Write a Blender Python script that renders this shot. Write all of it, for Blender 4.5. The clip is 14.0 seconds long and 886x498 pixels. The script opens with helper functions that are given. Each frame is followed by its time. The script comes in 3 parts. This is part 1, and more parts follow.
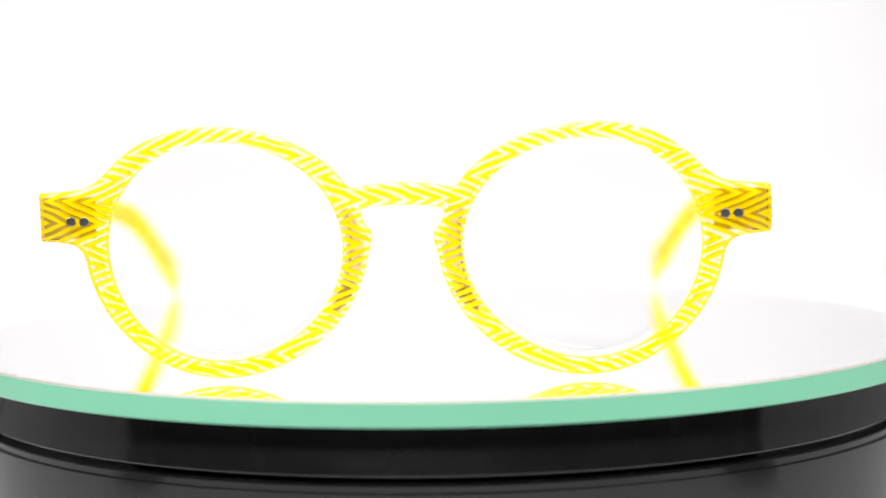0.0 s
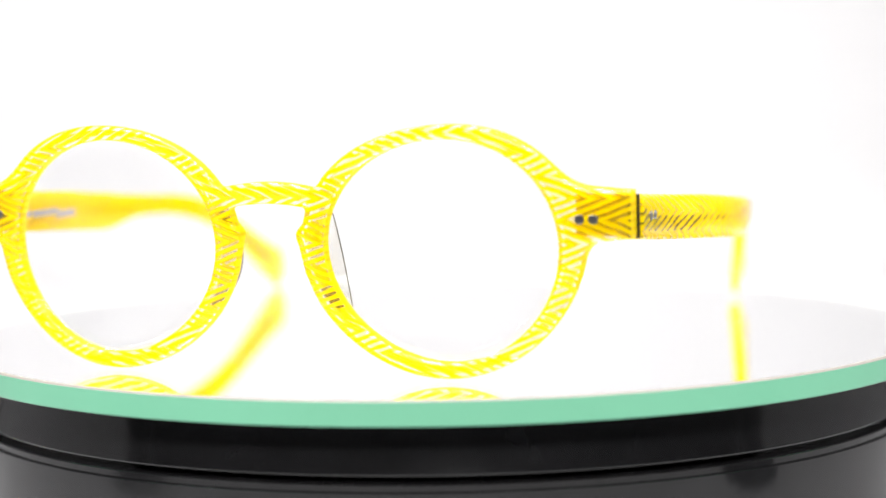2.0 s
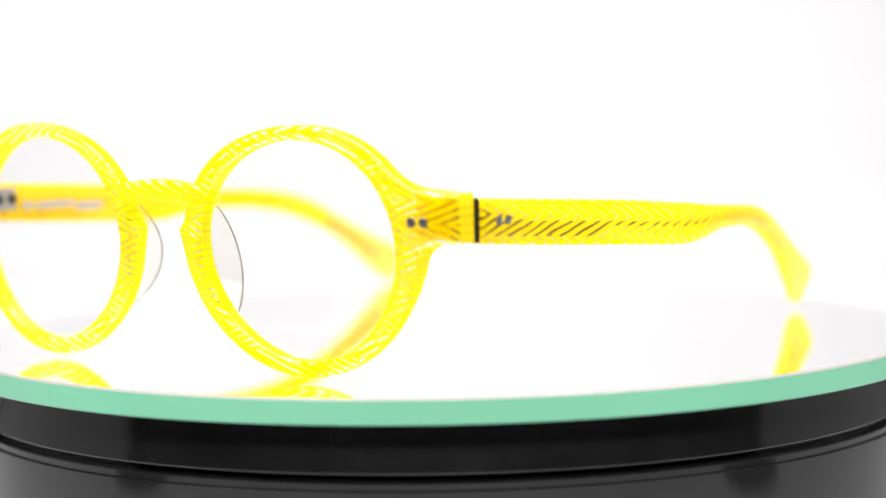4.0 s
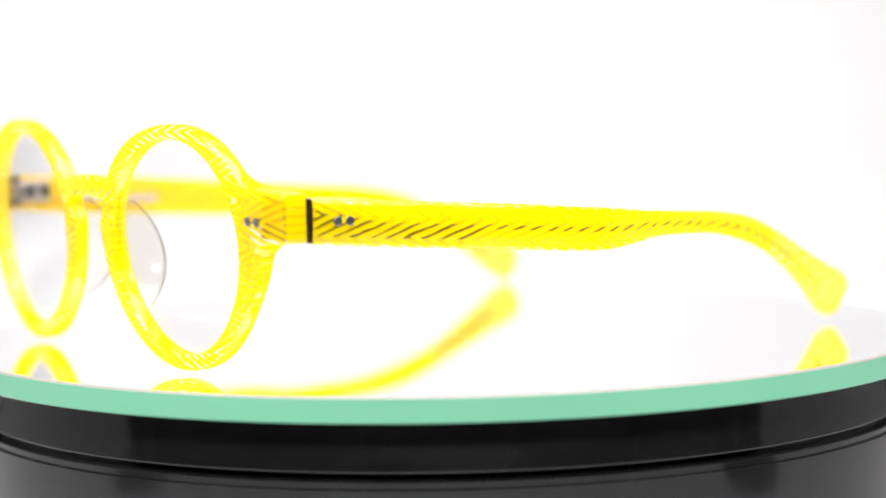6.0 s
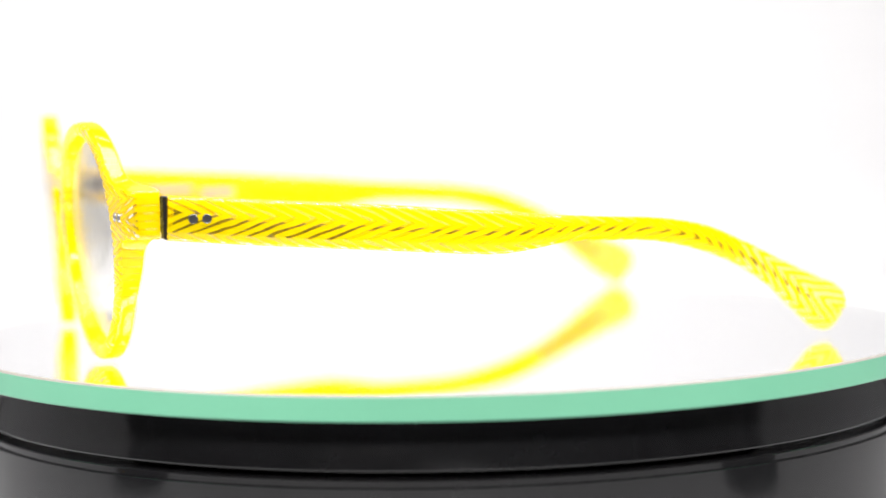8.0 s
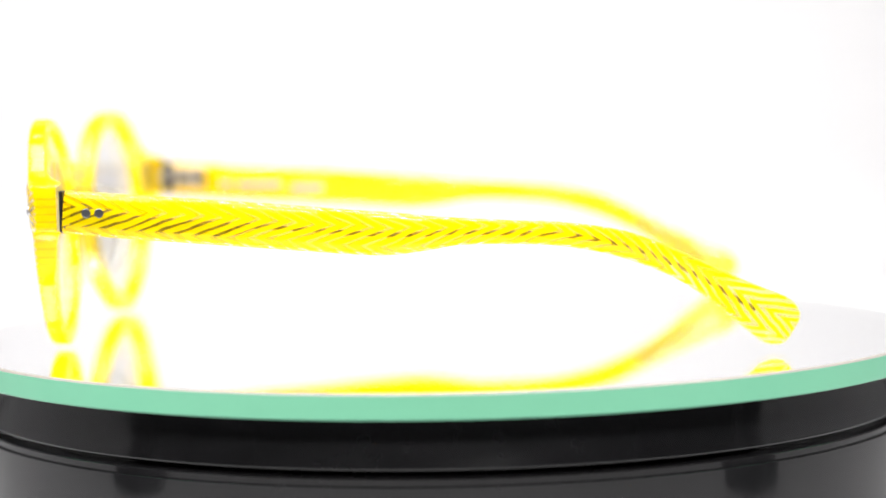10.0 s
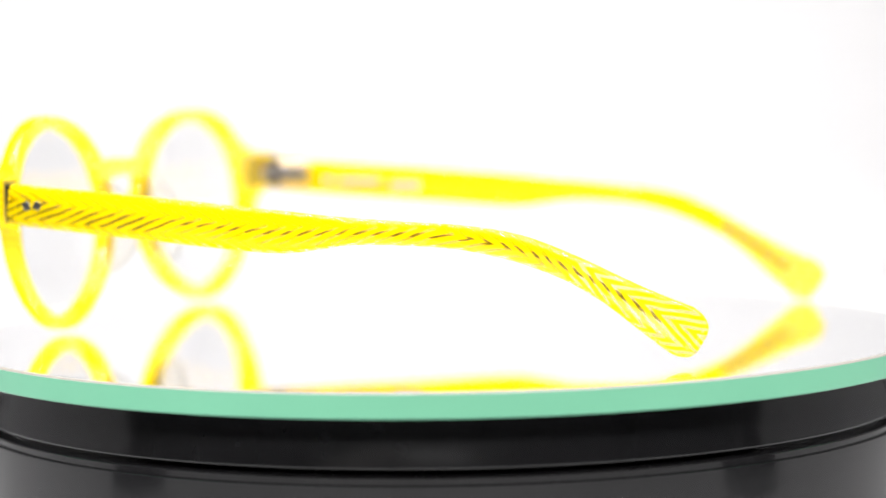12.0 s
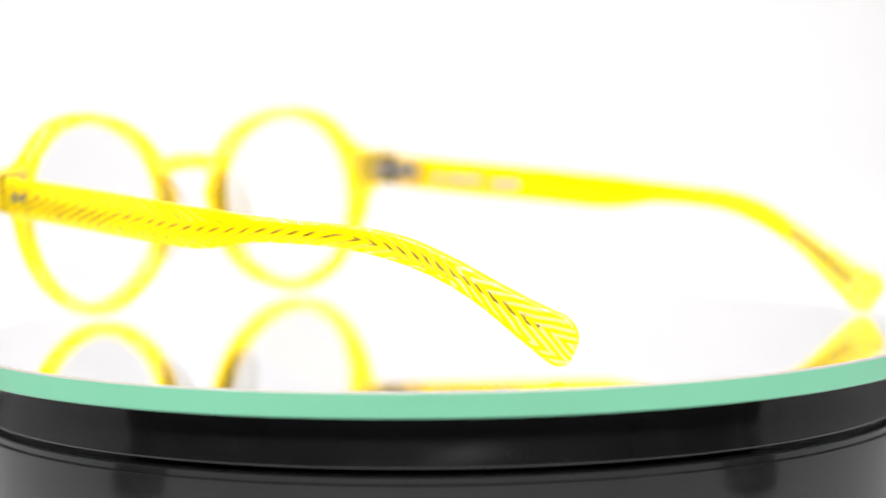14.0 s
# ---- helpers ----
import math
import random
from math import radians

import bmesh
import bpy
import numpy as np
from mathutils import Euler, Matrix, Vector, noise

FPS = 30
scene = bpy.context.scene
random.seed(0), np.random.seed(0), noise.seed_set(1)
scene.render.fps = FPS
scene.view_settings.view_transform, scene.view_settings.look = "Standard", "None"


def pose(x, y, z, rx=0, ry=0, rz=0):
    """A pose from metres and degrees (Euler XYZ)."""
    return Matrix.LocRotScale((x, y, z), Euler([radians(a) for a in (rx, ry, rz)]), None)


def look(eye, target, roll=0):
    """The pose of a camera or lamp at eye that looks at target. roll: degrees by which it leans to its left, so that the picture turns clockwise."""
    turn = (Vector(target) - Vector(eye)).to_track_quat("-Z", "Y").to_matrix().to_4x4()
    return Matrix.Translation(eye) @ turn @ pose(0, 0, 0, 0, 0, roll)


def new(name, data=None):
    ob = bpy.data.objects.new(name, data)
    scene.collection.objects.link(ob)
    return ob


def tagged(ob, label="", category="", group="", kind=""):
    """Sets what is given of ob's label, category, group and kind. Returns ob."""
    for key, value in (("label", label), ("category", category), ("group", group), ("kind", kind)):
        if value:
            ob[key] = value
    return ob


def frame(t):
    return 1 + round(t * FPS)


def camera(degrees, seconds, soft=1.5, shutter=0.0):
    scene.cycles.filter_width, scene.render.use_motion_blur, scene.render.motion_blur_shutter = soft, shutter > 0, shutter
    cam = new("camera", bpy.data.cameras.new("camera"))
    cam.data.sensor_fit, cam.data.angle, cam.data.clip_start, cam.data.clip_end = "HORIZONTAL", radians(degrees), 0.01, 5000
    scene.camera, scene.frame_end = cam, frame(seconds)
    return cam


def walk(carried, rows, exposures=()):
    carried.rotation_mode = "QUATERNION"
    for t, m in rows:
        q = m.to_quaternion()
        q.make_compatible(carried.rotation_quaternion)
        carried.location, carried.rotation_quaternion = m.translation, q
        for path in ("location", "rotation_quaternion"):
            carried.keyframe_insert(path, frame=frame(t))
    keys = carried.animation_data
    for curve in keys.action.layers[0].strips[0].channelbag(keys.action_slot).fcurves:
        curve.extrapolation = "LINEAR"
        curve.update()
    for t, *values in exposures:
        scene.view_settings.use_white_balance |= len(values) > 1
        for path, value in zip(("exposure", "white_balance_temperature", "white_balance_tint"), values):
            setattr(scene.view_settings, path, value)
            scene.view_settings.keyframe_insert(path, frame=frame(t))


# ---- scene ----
cam = camera(22.23, 14.0, soft=1.5)
cam.data.dof.use_dof = True
cam.data.dof.focus_distance = 0.447
cam.data.dof.aperture_fstop = 7.8

EYE = Vector((0.0, -0.5200, 0.0626))
PITCH, YAW = 0.08654, 0.0004
AHEAD = Vector((math.sin(YAW) * math.cos(PITCH), math.cos(YAW) * math.cos(PITCH), -math.sin(PITCH)))
STILL = look(EYE, EYE + AHEAD, -0.628)
walk(cam, [(0.0, STILL), (14.0, STILL)])

# ---- light ----
MM = 0.001
TABLE = -0.062          # height of the table top under the turntable
FLOOR = TABLE - 0.75

world = bpy.data.worlds.new("dim_room")
world.use_nodes = True
scene.world = world
world.node_tree.nodes["Background"].inputs[0].default_value = (0.9, 0.95, 1.0, 1)
world.node_tree.nodes["Background"].inputs[1].default_value = 0.02
scene.view_settings.exposure = -0.31


def softbox(name, eye, target, sx, sy, watts, colour=(1, 1, 1), spread=180):
    data = bpy.data.lights.new(name, "AREA")
    data.shape, data.size, data.size_y = "RECTANGLE", sx, sy
    data.energy, data.color, data.spread = watts, colour, radians(spread)
    ob = new(name, data)
    ob.matrix_world = look(eye, target)
    return ob


softbox("softbox_top", (0.0, -0.12, 0.78), (0, -0.02, 0.0), 0.9, 0.6, 14.0, (1.0, 0.985, 0.97), 110)
softbox("front_lamp", (0.06, -0.95, 0.62), (0, 0, 0.02), 0.24, 0.15, 7.0, (1.0, 0.99, 0.98))
softbox("front_lamp", (-0.32, -0.90, 0.62), (0, 0, 0.02), 0.16, 0.10, 2.5, (1.0, 0.94, 0.86))
softbox("softbox_backdrop", (-0.08, 0.27, 0.55), (-0.08, 0.78, 0.06), 0.38, 0.15, 3.55, (1.0, 0.972, 1.0))
STAND_X, STAND_Y, HEAD_Z = 0.285, -0.155, 0.32
AIM = Vector((0, 0, 0.03))
for sx, watts, tint in ((-1, 1.0, (0.96, 0.97, 1.0)), (1, 0.8, (1.0, 0.96, 0.95))):
    head = Vector((sx * STAND_X, STAND_Y, HEAD_Z))
    softbox("stand_light", head + (AIM - head).normalized() * 0.022, AIM, 0.07, 0.05, watts, tint)


# ---- materials ----
def material(name):
    m = bpy.data.materials.new(name)
    m.use_nodes = True
    m.node_tree.nodes.clear()
    return m, m.node_tree.nodes, m.node_tree.links


def math_node(ns, ls, op, a, b=None, c=None):
    n = ns.new("ShaderNodeMath")
    n.operation = op
    for i, v in enumerate((a, b, c)):
        if v is None:
            continue
        if isinstance(v, (int, float)):
            n.inputs[i].default_value = v
        else:
            ls.new(v, n.inputs[i])
    return n.outputs[0]


def solid(name, colour, rough=0.5, metal=0.0, grain=0.0, grain_scale=400.0, bump=0.0, spec=0.5, coat=0.0, smear=0.0, ripple=0.0):
    """A plain surface with a little variation of tone and relief."""
    m, ns, ls = material(name)
    out = ns.new("ShaderNodeOutputMaterial")
    p = ns.new("ShaderNodeBsdfPrincipled")
    p.inputs["Roughness"].default_value = rough
    p.inputs["Metallic"].default_value = metal
    p.inputs["Specular IOR Level"].default_value = spec
    p.inputs["Coat Weight"].default_value = coat
    tc = ns.new("ShaderNodeTexCoord")
    nz = ns.new("ShaderNodeTexNoise")
    nz.inputs["Scale"].default_value = grain_scale
    nz.inputs["Detail"].default_value = 6
    ls.new(tc.outputs["Object"], nz.inputs["Vector"])
    ramp = ns.new("ShaderNodeMix")
    ramp.data_type = "RGBA"
    ramp.inputs[6].default_value = (*[c * (1 - grain) for c in colour], 1)
    ramp.inputs[7].default_value = (*[min(1, c * (1 + grain)) for c in colour], 1)
    ls.new(nz.outputs["Fac"], ramp.inputs[0])
    ls.new(ramp.outputs[2], p.inputs["Base Color"])
    if smear:
        wipe, fit = ns.new("ShaderNodeTexNoise"), ns.new("ShaderNodeMapRange")
        wipe.inputs["Scale"].default_value = 28
        wipe.inputs["Detail"].default_value = 5
        turn = ns.new("ShaderNodeMapping")
        turn.inputs["Scale"].default_value = (1, 1, 5)
        ls.new(tc.outputs["Object"], turn.inputs[0])
        ls.new(turn.outputs[0], wipe.inputs["Vector"])
        ls.new(wipe.outputs["Fac"], fit.inputs[0])
        fit.inputs[1].default_value, fit.inputs[2].default_value = 0.35, 0.7
        fit.inputs[3].default_value, fit.inputs[4].default_value = rough, rough + smear
        ls.new(fit.outputs[0], p.inputs["Roughness"])
    if bump:
        b = ns.new("ShaderNodeBump")
        b.inputs["Strength"].default_value = bump
        b.inputs["Distance"].default_value = 0.0003
        ls.new(nz.outputs["Fac"], b.inputs["Height"])
        ls.new(b.outputs["Normal"], p.inputs["Normal"])
    if ripple:
        # slow waves of a moulded surface, which break up what it mirrors
        wave, b = ns.new("ShaderNodeTexNoise"), ns.new("ShaderNodeBump")
        wave.inputs["Scale"].default_value = 55
        wave.inputs["Detail"].default_value = 3
        b.inputs["Strength"].default_value = ripple
        b.inputs["Distance"].default_value = 0.0012
        ls.new(tc.outputs["Object"], wave.inputs["Vector"])
        ls.new(wave.outputs["Fac"], b.inputs["Height"])
        ls.new(b.outputs["Normal"], p.inputs["Normal"])
    ls.new(p.outputs[0], out.inputs[0])
    return m


YELLOW = (1.0, 0.775, 0.003)
DEEP = (1.0, 0.69, 0.002)


def yellow_group(ns, ls, colour, through_share):
    """Light-passing yellow acetate: scattered back and scattered through."""
    d, t, mx = ns.new("ShaderNodeBsdfDiffuse"), ns.new("ShaderNodeBsdfTranslucent"), ns.new("ShaderNodeMixShader")
    d.inputs[0].default_value = t.inputs[0].default_value = (*colour, 1)
    mx.inputs[0].default_value = through_share
    ls.new(d.outputs[0], mx.inputs[1])
    ls.new(t.outputs[0], mx.inputs[2])
    return mx.outputs[0]


def glossed(ns, ls, base, rough=0.06, ior=1.48, most=1.0):
    """A clear gloss over a base: weak when faced, strong at a glancing angle, alike from either side."""
    g, f, mx = ns.new("ShaderNodeBsdfGlossy"), ns.new("ShaderNodeLayerWeight"), ns.new("ShaderNodeMixShader")
    g.inputs["Roughness"].default_value = rough
    f.inputs[0].default_value = 0.5
    low = ((ior - 1) / (ior + 1)) ** 2
    rise = math_node(ns, ls, "POWER", f.outputs["Facing"], 5.0)
    ls.new(math_node(ns, ls, "MULTIPLY_ADD", rise, most - low, low), mx.inputs[0])
    ls.new(base, mx.inputs[1])
    ls.new(g.outputs[0], mx.inputs[2])
    return mx.outputs[0]


def chevron_acetate(name, slope, pitch, half, start, sign, cover=0.60, open_gap=0.9, gloss=1.0, thin_from=0.0, slip=0.0, slip_from=-22.0, slip_to=-58.0):
    """Clear acetate with a yellow herringbone layer. The UV map holds centimetres along and across the part."""
    m, ns, ls = material(name)
    out = ns.new("ShaderNodeOutputMaterial")
    uv = ns.new("ShaderNodeUVMap")
    sep = ns.new("ShaderNodeSeparateXYZ")
    nz = ns.new("ShaderNodeTexNoise")
    nz.inputs["Scale"].default_value = 1.1
    nz.inputs["Detail"].default_value = 2
    ls.new(uv.outputs[0], nz.inputs["Vector"])
    ls.new(uv.outputs[0], sep.inputs[0])
    u = math_node(ns, ls, "MULTIPLY", sep.outputs[0], 10.0)
    w = math_node(ns, ls, "MULTIPLY", sep.outputs[1], 10.0)
    if slip:
        # the zigzag rows drift by half a row towards one side of the sheet
        drift = ns.new("ShaderNodeMapRange")
        ls.new(u, drift.inputs[0])
        drift.inputs[1].default_value, drift.inputs[2].default_value = slip_from, slip_to
        drift.inputs[3].default_value, drift.inputs[4].default_value = 0.0, slip
        w = math_node(ns, ls, "ADD", w, drift.outputs[0])
    wob = math_node(ns, ls, "MULTIPLY", math_node(ns, ls, "SUBTRACT", nz.outputs["Fac"], 0.5), 1.6)
    ping = math_node(ns, ls, "PINGPONG", math_node(ns, ls, "ADD", math_node(ns, ls, "SUBTRACT", w, start), wob), half)
    v = math_node(ns, ls, "ADD", math_node(ns, ls, "MULTIPLY", u, slope), math_node(ns, ls, "MULTIPLY", ping, sign))
    v = math_node(ns, ls, "ADD", v, math_node(ns, ls, "MULTIPLY", wob, 0.25))
    saw = math_node(ns, ls, "PINGPONG", v, pitch / 2)
    frac = math_node(ns, ls, "DIVIDE", saw, pitch / 2)
    # the width of the stripes drifts a little
    nz2 = ns.new("ShaderNodeTexNoise")
    nz2.inputs["Scale"].default_value = 2.3
    ls.new(uv.outputs[0], nz2.inputs["Vector"])
    cov = math_node(ns, ls, "ADD", math_node(ns, ls, "MULTIPLY", math_node(ns, ls, "SUBTRACT", nz2.outputs["Fac"], 0.5), 0.6), cover)
    if thin_from:
        # the stripes grow thinner towards the far end
        far = ns.new("ShaderNodeMapRange")
        ls.new(u, far.inputs[0])
        far.inputs[1].default_value, far.inputs[2].default_value = thin_from, thin_from + 25
        far.inputs[3].default_value, far.inputs[4].default_value = 0.0, 0.09
        cov = math_node(ns, ls, "SUBTRACT", cov, far.outputs[0])
    st = ns.new("ShaderNodeMapRange")
    st.interpolation_type = "SMOOTHSTEP"
    ls.new(math_node(ns, ls, "SUBTRACT", frac, cov), st.inputs[0])
    st.inputs[1].default_value, st.inputs[2].default_value = -0.15, 0.15
    yel = yellow_group(ns, ls, YELLOW, 0.5)
    tr, mx = ns.new("ShaderNodeBsdfTransparent"), ns.new("ShaderNodeMixShader")
    tr.inputs[0].default_value = (1.0, 0.99, 0.93, 1)
    gap = ns.new("ShaderNodeMixShader")
    gap.inputs[0].default_value = open_gap
    ls.new(yellow_group(ns, ls, DEEP, 0.5), gap.inputs[1])
    ls.new(tr.outputs[0], gap.inputs[2])
    ls.new(st.outputs[0], mx.inputs[0])
    ls.new(yel, mx.inputs[1])
    ls.new(gap.outputs[0], mx.inputs[2])
    ls.new(glossed(ns, ls, mx.outputs[0], most=gloss) if gloss else mx.outputs[0], out.inputs[0])
    return m


def clear(name, tint, ior=1.5, rough=0.01, most=1.0):
    m, ns, ls = material(name)
    out = ns.new("ShaderNodeOutputMaterial")
    tr = ns.new("ShaderNodeBsdfTransparent")
    tr.inputs[0].default_value = (*tint, 1)
    ls.new(glossed(ns, ls, tr.outputs[0], rough, ior, most), out.inputs[0])
    return m


FRONT_FACE = chevron_acetate("herringbone_acetate", 0.40, 1.55, 4.3, 31.4, -1.0, 0.53, 0.86, slip=4.3)
LAYER = chevron_acetate("herringbone_layer", 0.40, 1.55, 4.3, 31.4, -1.0, 0.53, 0.86, 0.0, slip=4.3)
RIM_EDGE = chevron_acetate("herringbone_acetate_edge", 0.40, 1.55, 4.3, 31.4, -1.0, 0.76, 0.13, 0.35, slip=4.3)
TEMPLE_SKIN = chevron_acetate("herringbone_acetate_temple", 0.42, 1.60, 3.8, 1.2, 1.0, 0.66, 0.84, 1.0, 122.0, 3.8, 96.0, 134.0)
TEMPLE_EDGE = chevron_acetate("herringbone_acetate_temple_edge", 0.42, 1.60, 3.8, 1.2, 1.0, 0.74, 0.40, 0.6, 0.0, 3.8, 96.0, 134.0)
TEMPLE_LAYER = chevron_acetate("herringbone_layer_temple", 0.42, 1.60, 3.8, 1.2, 1.0, 0.76, 0.40, 0.0, 0.0, 3.8, 96.0, 134.0)
AMBER_ACETATE = clear("clear_yellow_acetate", (1.0, 0.93, 0.42), 1.48, 0.05, 0.5)
CLEAR_ACETATE = clear("clear_acetate", (1.0, 0.98, 0.80), 1.48, 0.05, 0.5)
LENS = clear("clear_lens", (0.99, 0.99, 0.99), 1.5, 0.01)
PAD = clear("clear_acetate_pad", (0.94, 0.93, 0.905), 1.5, 0.22, 0.3)
# greyish tint stands in for dark surroundings refracted by the root
PAD_ROOT = clear("refraction_tint_acetate", (0.92, 0.90, 0.85), 1.48, 0.1, 0.2)
# dark colour stands in for the reflection inside the pad's edge
PAD_EDGE_LINE = solid("dark_pad_reflection", (0.12, 0.11, 0.07), 0.2, 0.0, 0.1, 900)
STEEL = solid("brushed_steel", (0.35, 0.35, 0.36), 0.35, 1.0, 0.15, 900)
POLISHED = solid("polished_steel", (0.26, 0.26, 0.275), 0.32, 1.0, 0.1, 900)
CORE = solid("core_metal", (0.13, 0.10, 0.028), 0.5, 0.2, 0.15, 900)
HINGE_STEEL = solid("bright_hinge_steel", (0.62, 0.60, 0.61), 0.3, 0.9, 0.1, 900)
PLATE = solid("hinge_metal", (0.42, 0.33, 0.06), 0.5, 0.0, 0.15, 900)
DARK_METAL = solid("dark_metal", (0.02, 0.018, 0.016), 0.4, 0.6, 0.1, 900)
PRINT = solid("grey_print", (0.30, 0.28, 0.27), 0.5, 0.0, 0.1, 900)
BLACK = solid("black_plastic", (0.012, 0.012, 0.013), 0.06, 0.0, 0.5, 120, 0.01, 0.5, 0.0, 0.10, ripple=0.035)
GREEN = solid("green_glass_edge", (0.178, 0.485, 0.318), 0.25, 0.0, 0.04, 60)
GROUND = solid("ground_glass", (0.20, 0.19, 0.17), 0.6, 0.0, 0.1, 300)
# pale colour stands in for the light glowing inside the glass edge
GLOW_LINING = solid("pale_glow_lining", (0.74, 0.78, 0.75), 0.5, 0.0, 0.1, 300)
SILVER = solid("silver_backing", (0.985, 0.99, 0.995), 0.0, 1.0)
GLASS = clear("mirror_glass", (1.0, 1.0, 1.0), 1.5, 0.0, 0.20)
PAPER = solid("white_paper", (0.67, 0.67, 0.675), 0.8, 0.0, 0.02, 30, 0.02)
TABLE_PAINT = solid("grey_laminate", (0.32, 0.32, 0.325), 0.4, 0.0, 0.03, 12)
PANEL = solid("pale_cloth", (0.45, 0.45, 0.46), 0.9, 0.0, 0.05, 60, 0.05)
WALL_PAINT = solid("grey_wall_paint", (0.10, 0.10, 0.105), 0.8, 0.0, 0.06, 8, 0.05)
LAMP_BLACK = solid("black_enamel", (0.012, 0.012, 0.013), 0.4, 0.0, 0.2, 80)
FLOOR_PAINT = solid("grey_floor", (0.12, 0.12, 0.12), 0.6, 0.0, 0.1, 6)


# ---- mesh helpers ----
def mesh_object(name, bm, mats, smooth=True):
    me = bpy.data.meshes.new(name)
    bm.normal_update()
    bm.to_mesh(me)
    bm.free()
    for m in (mats if isinstance(mats, (list, tuple)) else [mats]):
        me.materials.append(m)
    if smooth:
        for p in me.polygons:
            p.use_smooth = True
    return new(name, me)


def part(name, bm, mats, parent, label="", smooth=True):
    ob = mesh_object(name, bm, mats, smooth)
    ob.parent = parent
    return tagged(ob, label)


def box(bm, lo, hi, bevel=0.0, seg=2):
    lo, hi = Vector(lo), Vector(hi)
    made = bmesh.ops.create_cube(bm, size=1.0)["verts"]
    for v in made:
        v.co = Vector((lo[i] + (v.co[i] + 0.5) * (hi[i] - lo[i]) for i in range(3)))
    if bevel:
        edges = list({e for v in made for e in v.link_edges})
        bmesh.ops.bevel(bm, geom=edges, offset=bevel, segments=seg, profile=0.5, affect="EDGES")
    return bm


def lathe(bm, profile, steps=192, closed=False):
    """Turns a profile of (radius, height) round the z axis."""
    rings = []
    for r, z in profile:
        if r < 1e-7:
            rings.append([bm.verts.new((0, 0, z))])
        else:
            rings.append([bm.verts.new((r * math.cos(2 * math.pi * i / steps), r * math.sin(2 * math.pi * i / steps), z)) for i in range(steps)])
    pairs = list(zip(rings, rings[1:])) + ([(rings[-1], rings[0])] if closed else [])
    for a, b in pairs:
        for i in range(steps):
            j = (i + 1) % steps
            if len(a) == 1:
                bm.faces.new((a[0], b[i], b[j]))
            elif len(b) == 1:
                bm.faces.new((a[i], b[0], a[j]))
            else:
                bm.faces.new((a[i], b[i], b[j], a[j]))
    bmesh.ops.recalc_face_normals(bm, faces=bm.faces)
    for e in bm.edges:
        if len(e.link_faces) == 2 and e.calc_face_angle() > 0.5:
            e.smooth = False
    return bm


def disc_stack(bm, centre, axis, profile, steps=20):
    """A small turned piece: profile of (radius, distance along the axis) about a centre."""
    start = len(bm.verts)
    lathe(bm, profile, steps)
    turn = Vector(axis).to_track_quat("Z", "Y").to_matrix().to_4x4()
    bm.verts.ensure_lookup_table()
    for v in bm.verts[start:]:
        v.co = Vector(centre) + (turn @ v.co)
    return bm


# ---- the room, the table and the backdrop ----
def room():
    def slab(name, lo, hi, mat, label):
        bm = box(bmesh.new(), lo, hi)
        tagged(mesh_object(name, bm, mat, False), label, "wall" if "wall" in name else name, kind="structure")
    zf, zc, w = FLOOR, FLOOR + 2.6, 1.8
    slab("floor", (-w, -w, zf - 0.1), (w, w, zf), FLOOR_PAINT, "plain grey studio floor in dim light")
    slab("ceiling", (-w, -w, zc), (w, w, zc + 0.1), WALL_PAINT, "plain dark grey studio ceiling")
    slab("wall_north", (-w, w, zf), (w, w + 0.1, zc), WALL_PAINT, "plain dark grey studio wall")
    slab("wall_south", (-w, -w - 0.1, zf), (w, -w, zc), WALL_PAINT, "plain dark grey studio wall")
    slab("wall_east", (w, -w, zf), (w + 0.1, w, zc), WALL_PAINT, "plain dark grey studio wall")
    slab("wall_west", (-w - 0.1, -w, zf), (-w, w, zc), WALL_PAINT, "plain dark grey studio wall")
    slab("side_panel_east", (0.868, -0.22, TABLE), (0.878, 0.78, TABLE + 0.7), PANEL, "plain pale grey side panel of the light tent")
    slab("side_panel_west", (-0.878, -0.22, TABLE), (-0.868, 0.78, TABLE + 0.7), PANEL, "plain pale grey side panel of the light tent")


def table():
    base = new("table")
    base.location = (0, 0.1, FLOOR)
    tagged(base, "grey laminate studio table under the turntable", "table")
    top = TABLE - FLOOR
    part("tabletop", box(bmesh.new(), (-0.9, -0.50, top - 0.03), (0.9, 0.75, top), 0.003), TABLE_PAINT, base, smooth=False)
    for x in (-0.82, 0.82):
        for y in (-0.42, 0.67):
            part("leg", box(bmesh.new(), (x - 0.025, y - 0.025, 0), (x + 0.025, y + 0.025, top - 0.03), 0.003), STEEL, base, smooth=False)


def backdrop():
    bm = bmesh.new()
    rows = []
    y_back, r, z0 = 0.78, 0.045, TABLE + 0.002
    line = [(0.30, z0), (0.45, z0)]
    line += [(y_back - r + r * math.sin(a), z0 + r - r * math.cos(a)) for a in [math.pi / 2 * i / 14 for i in range(15)]]
    line += [(y_back, z0 + r + 0.3), (y_back, z0 + r + 0.70)]
    for y, z in line:
        rows.append([bm.verts.new((x, y, z)) for x in (-0.85, -0.4, 0, 0.4, 0.85)])
    for a, b in zip(rows, rows[1:]):
        for i in range(4):
            bm.faces.new((a[i], a[i + 1], b[i + 1], b[i]))
    bmesh.ops.recalc_face_normals(bm, faces=bm.faces)
    bmesh.ops.solidify(bm, geom=bm.faces[:], thickness=-0.0008)
    tagged(mesh_object("backdrop", bm, PAPER), "seamless white paper sweep behind the turntable", "backdrop", kind="structure")


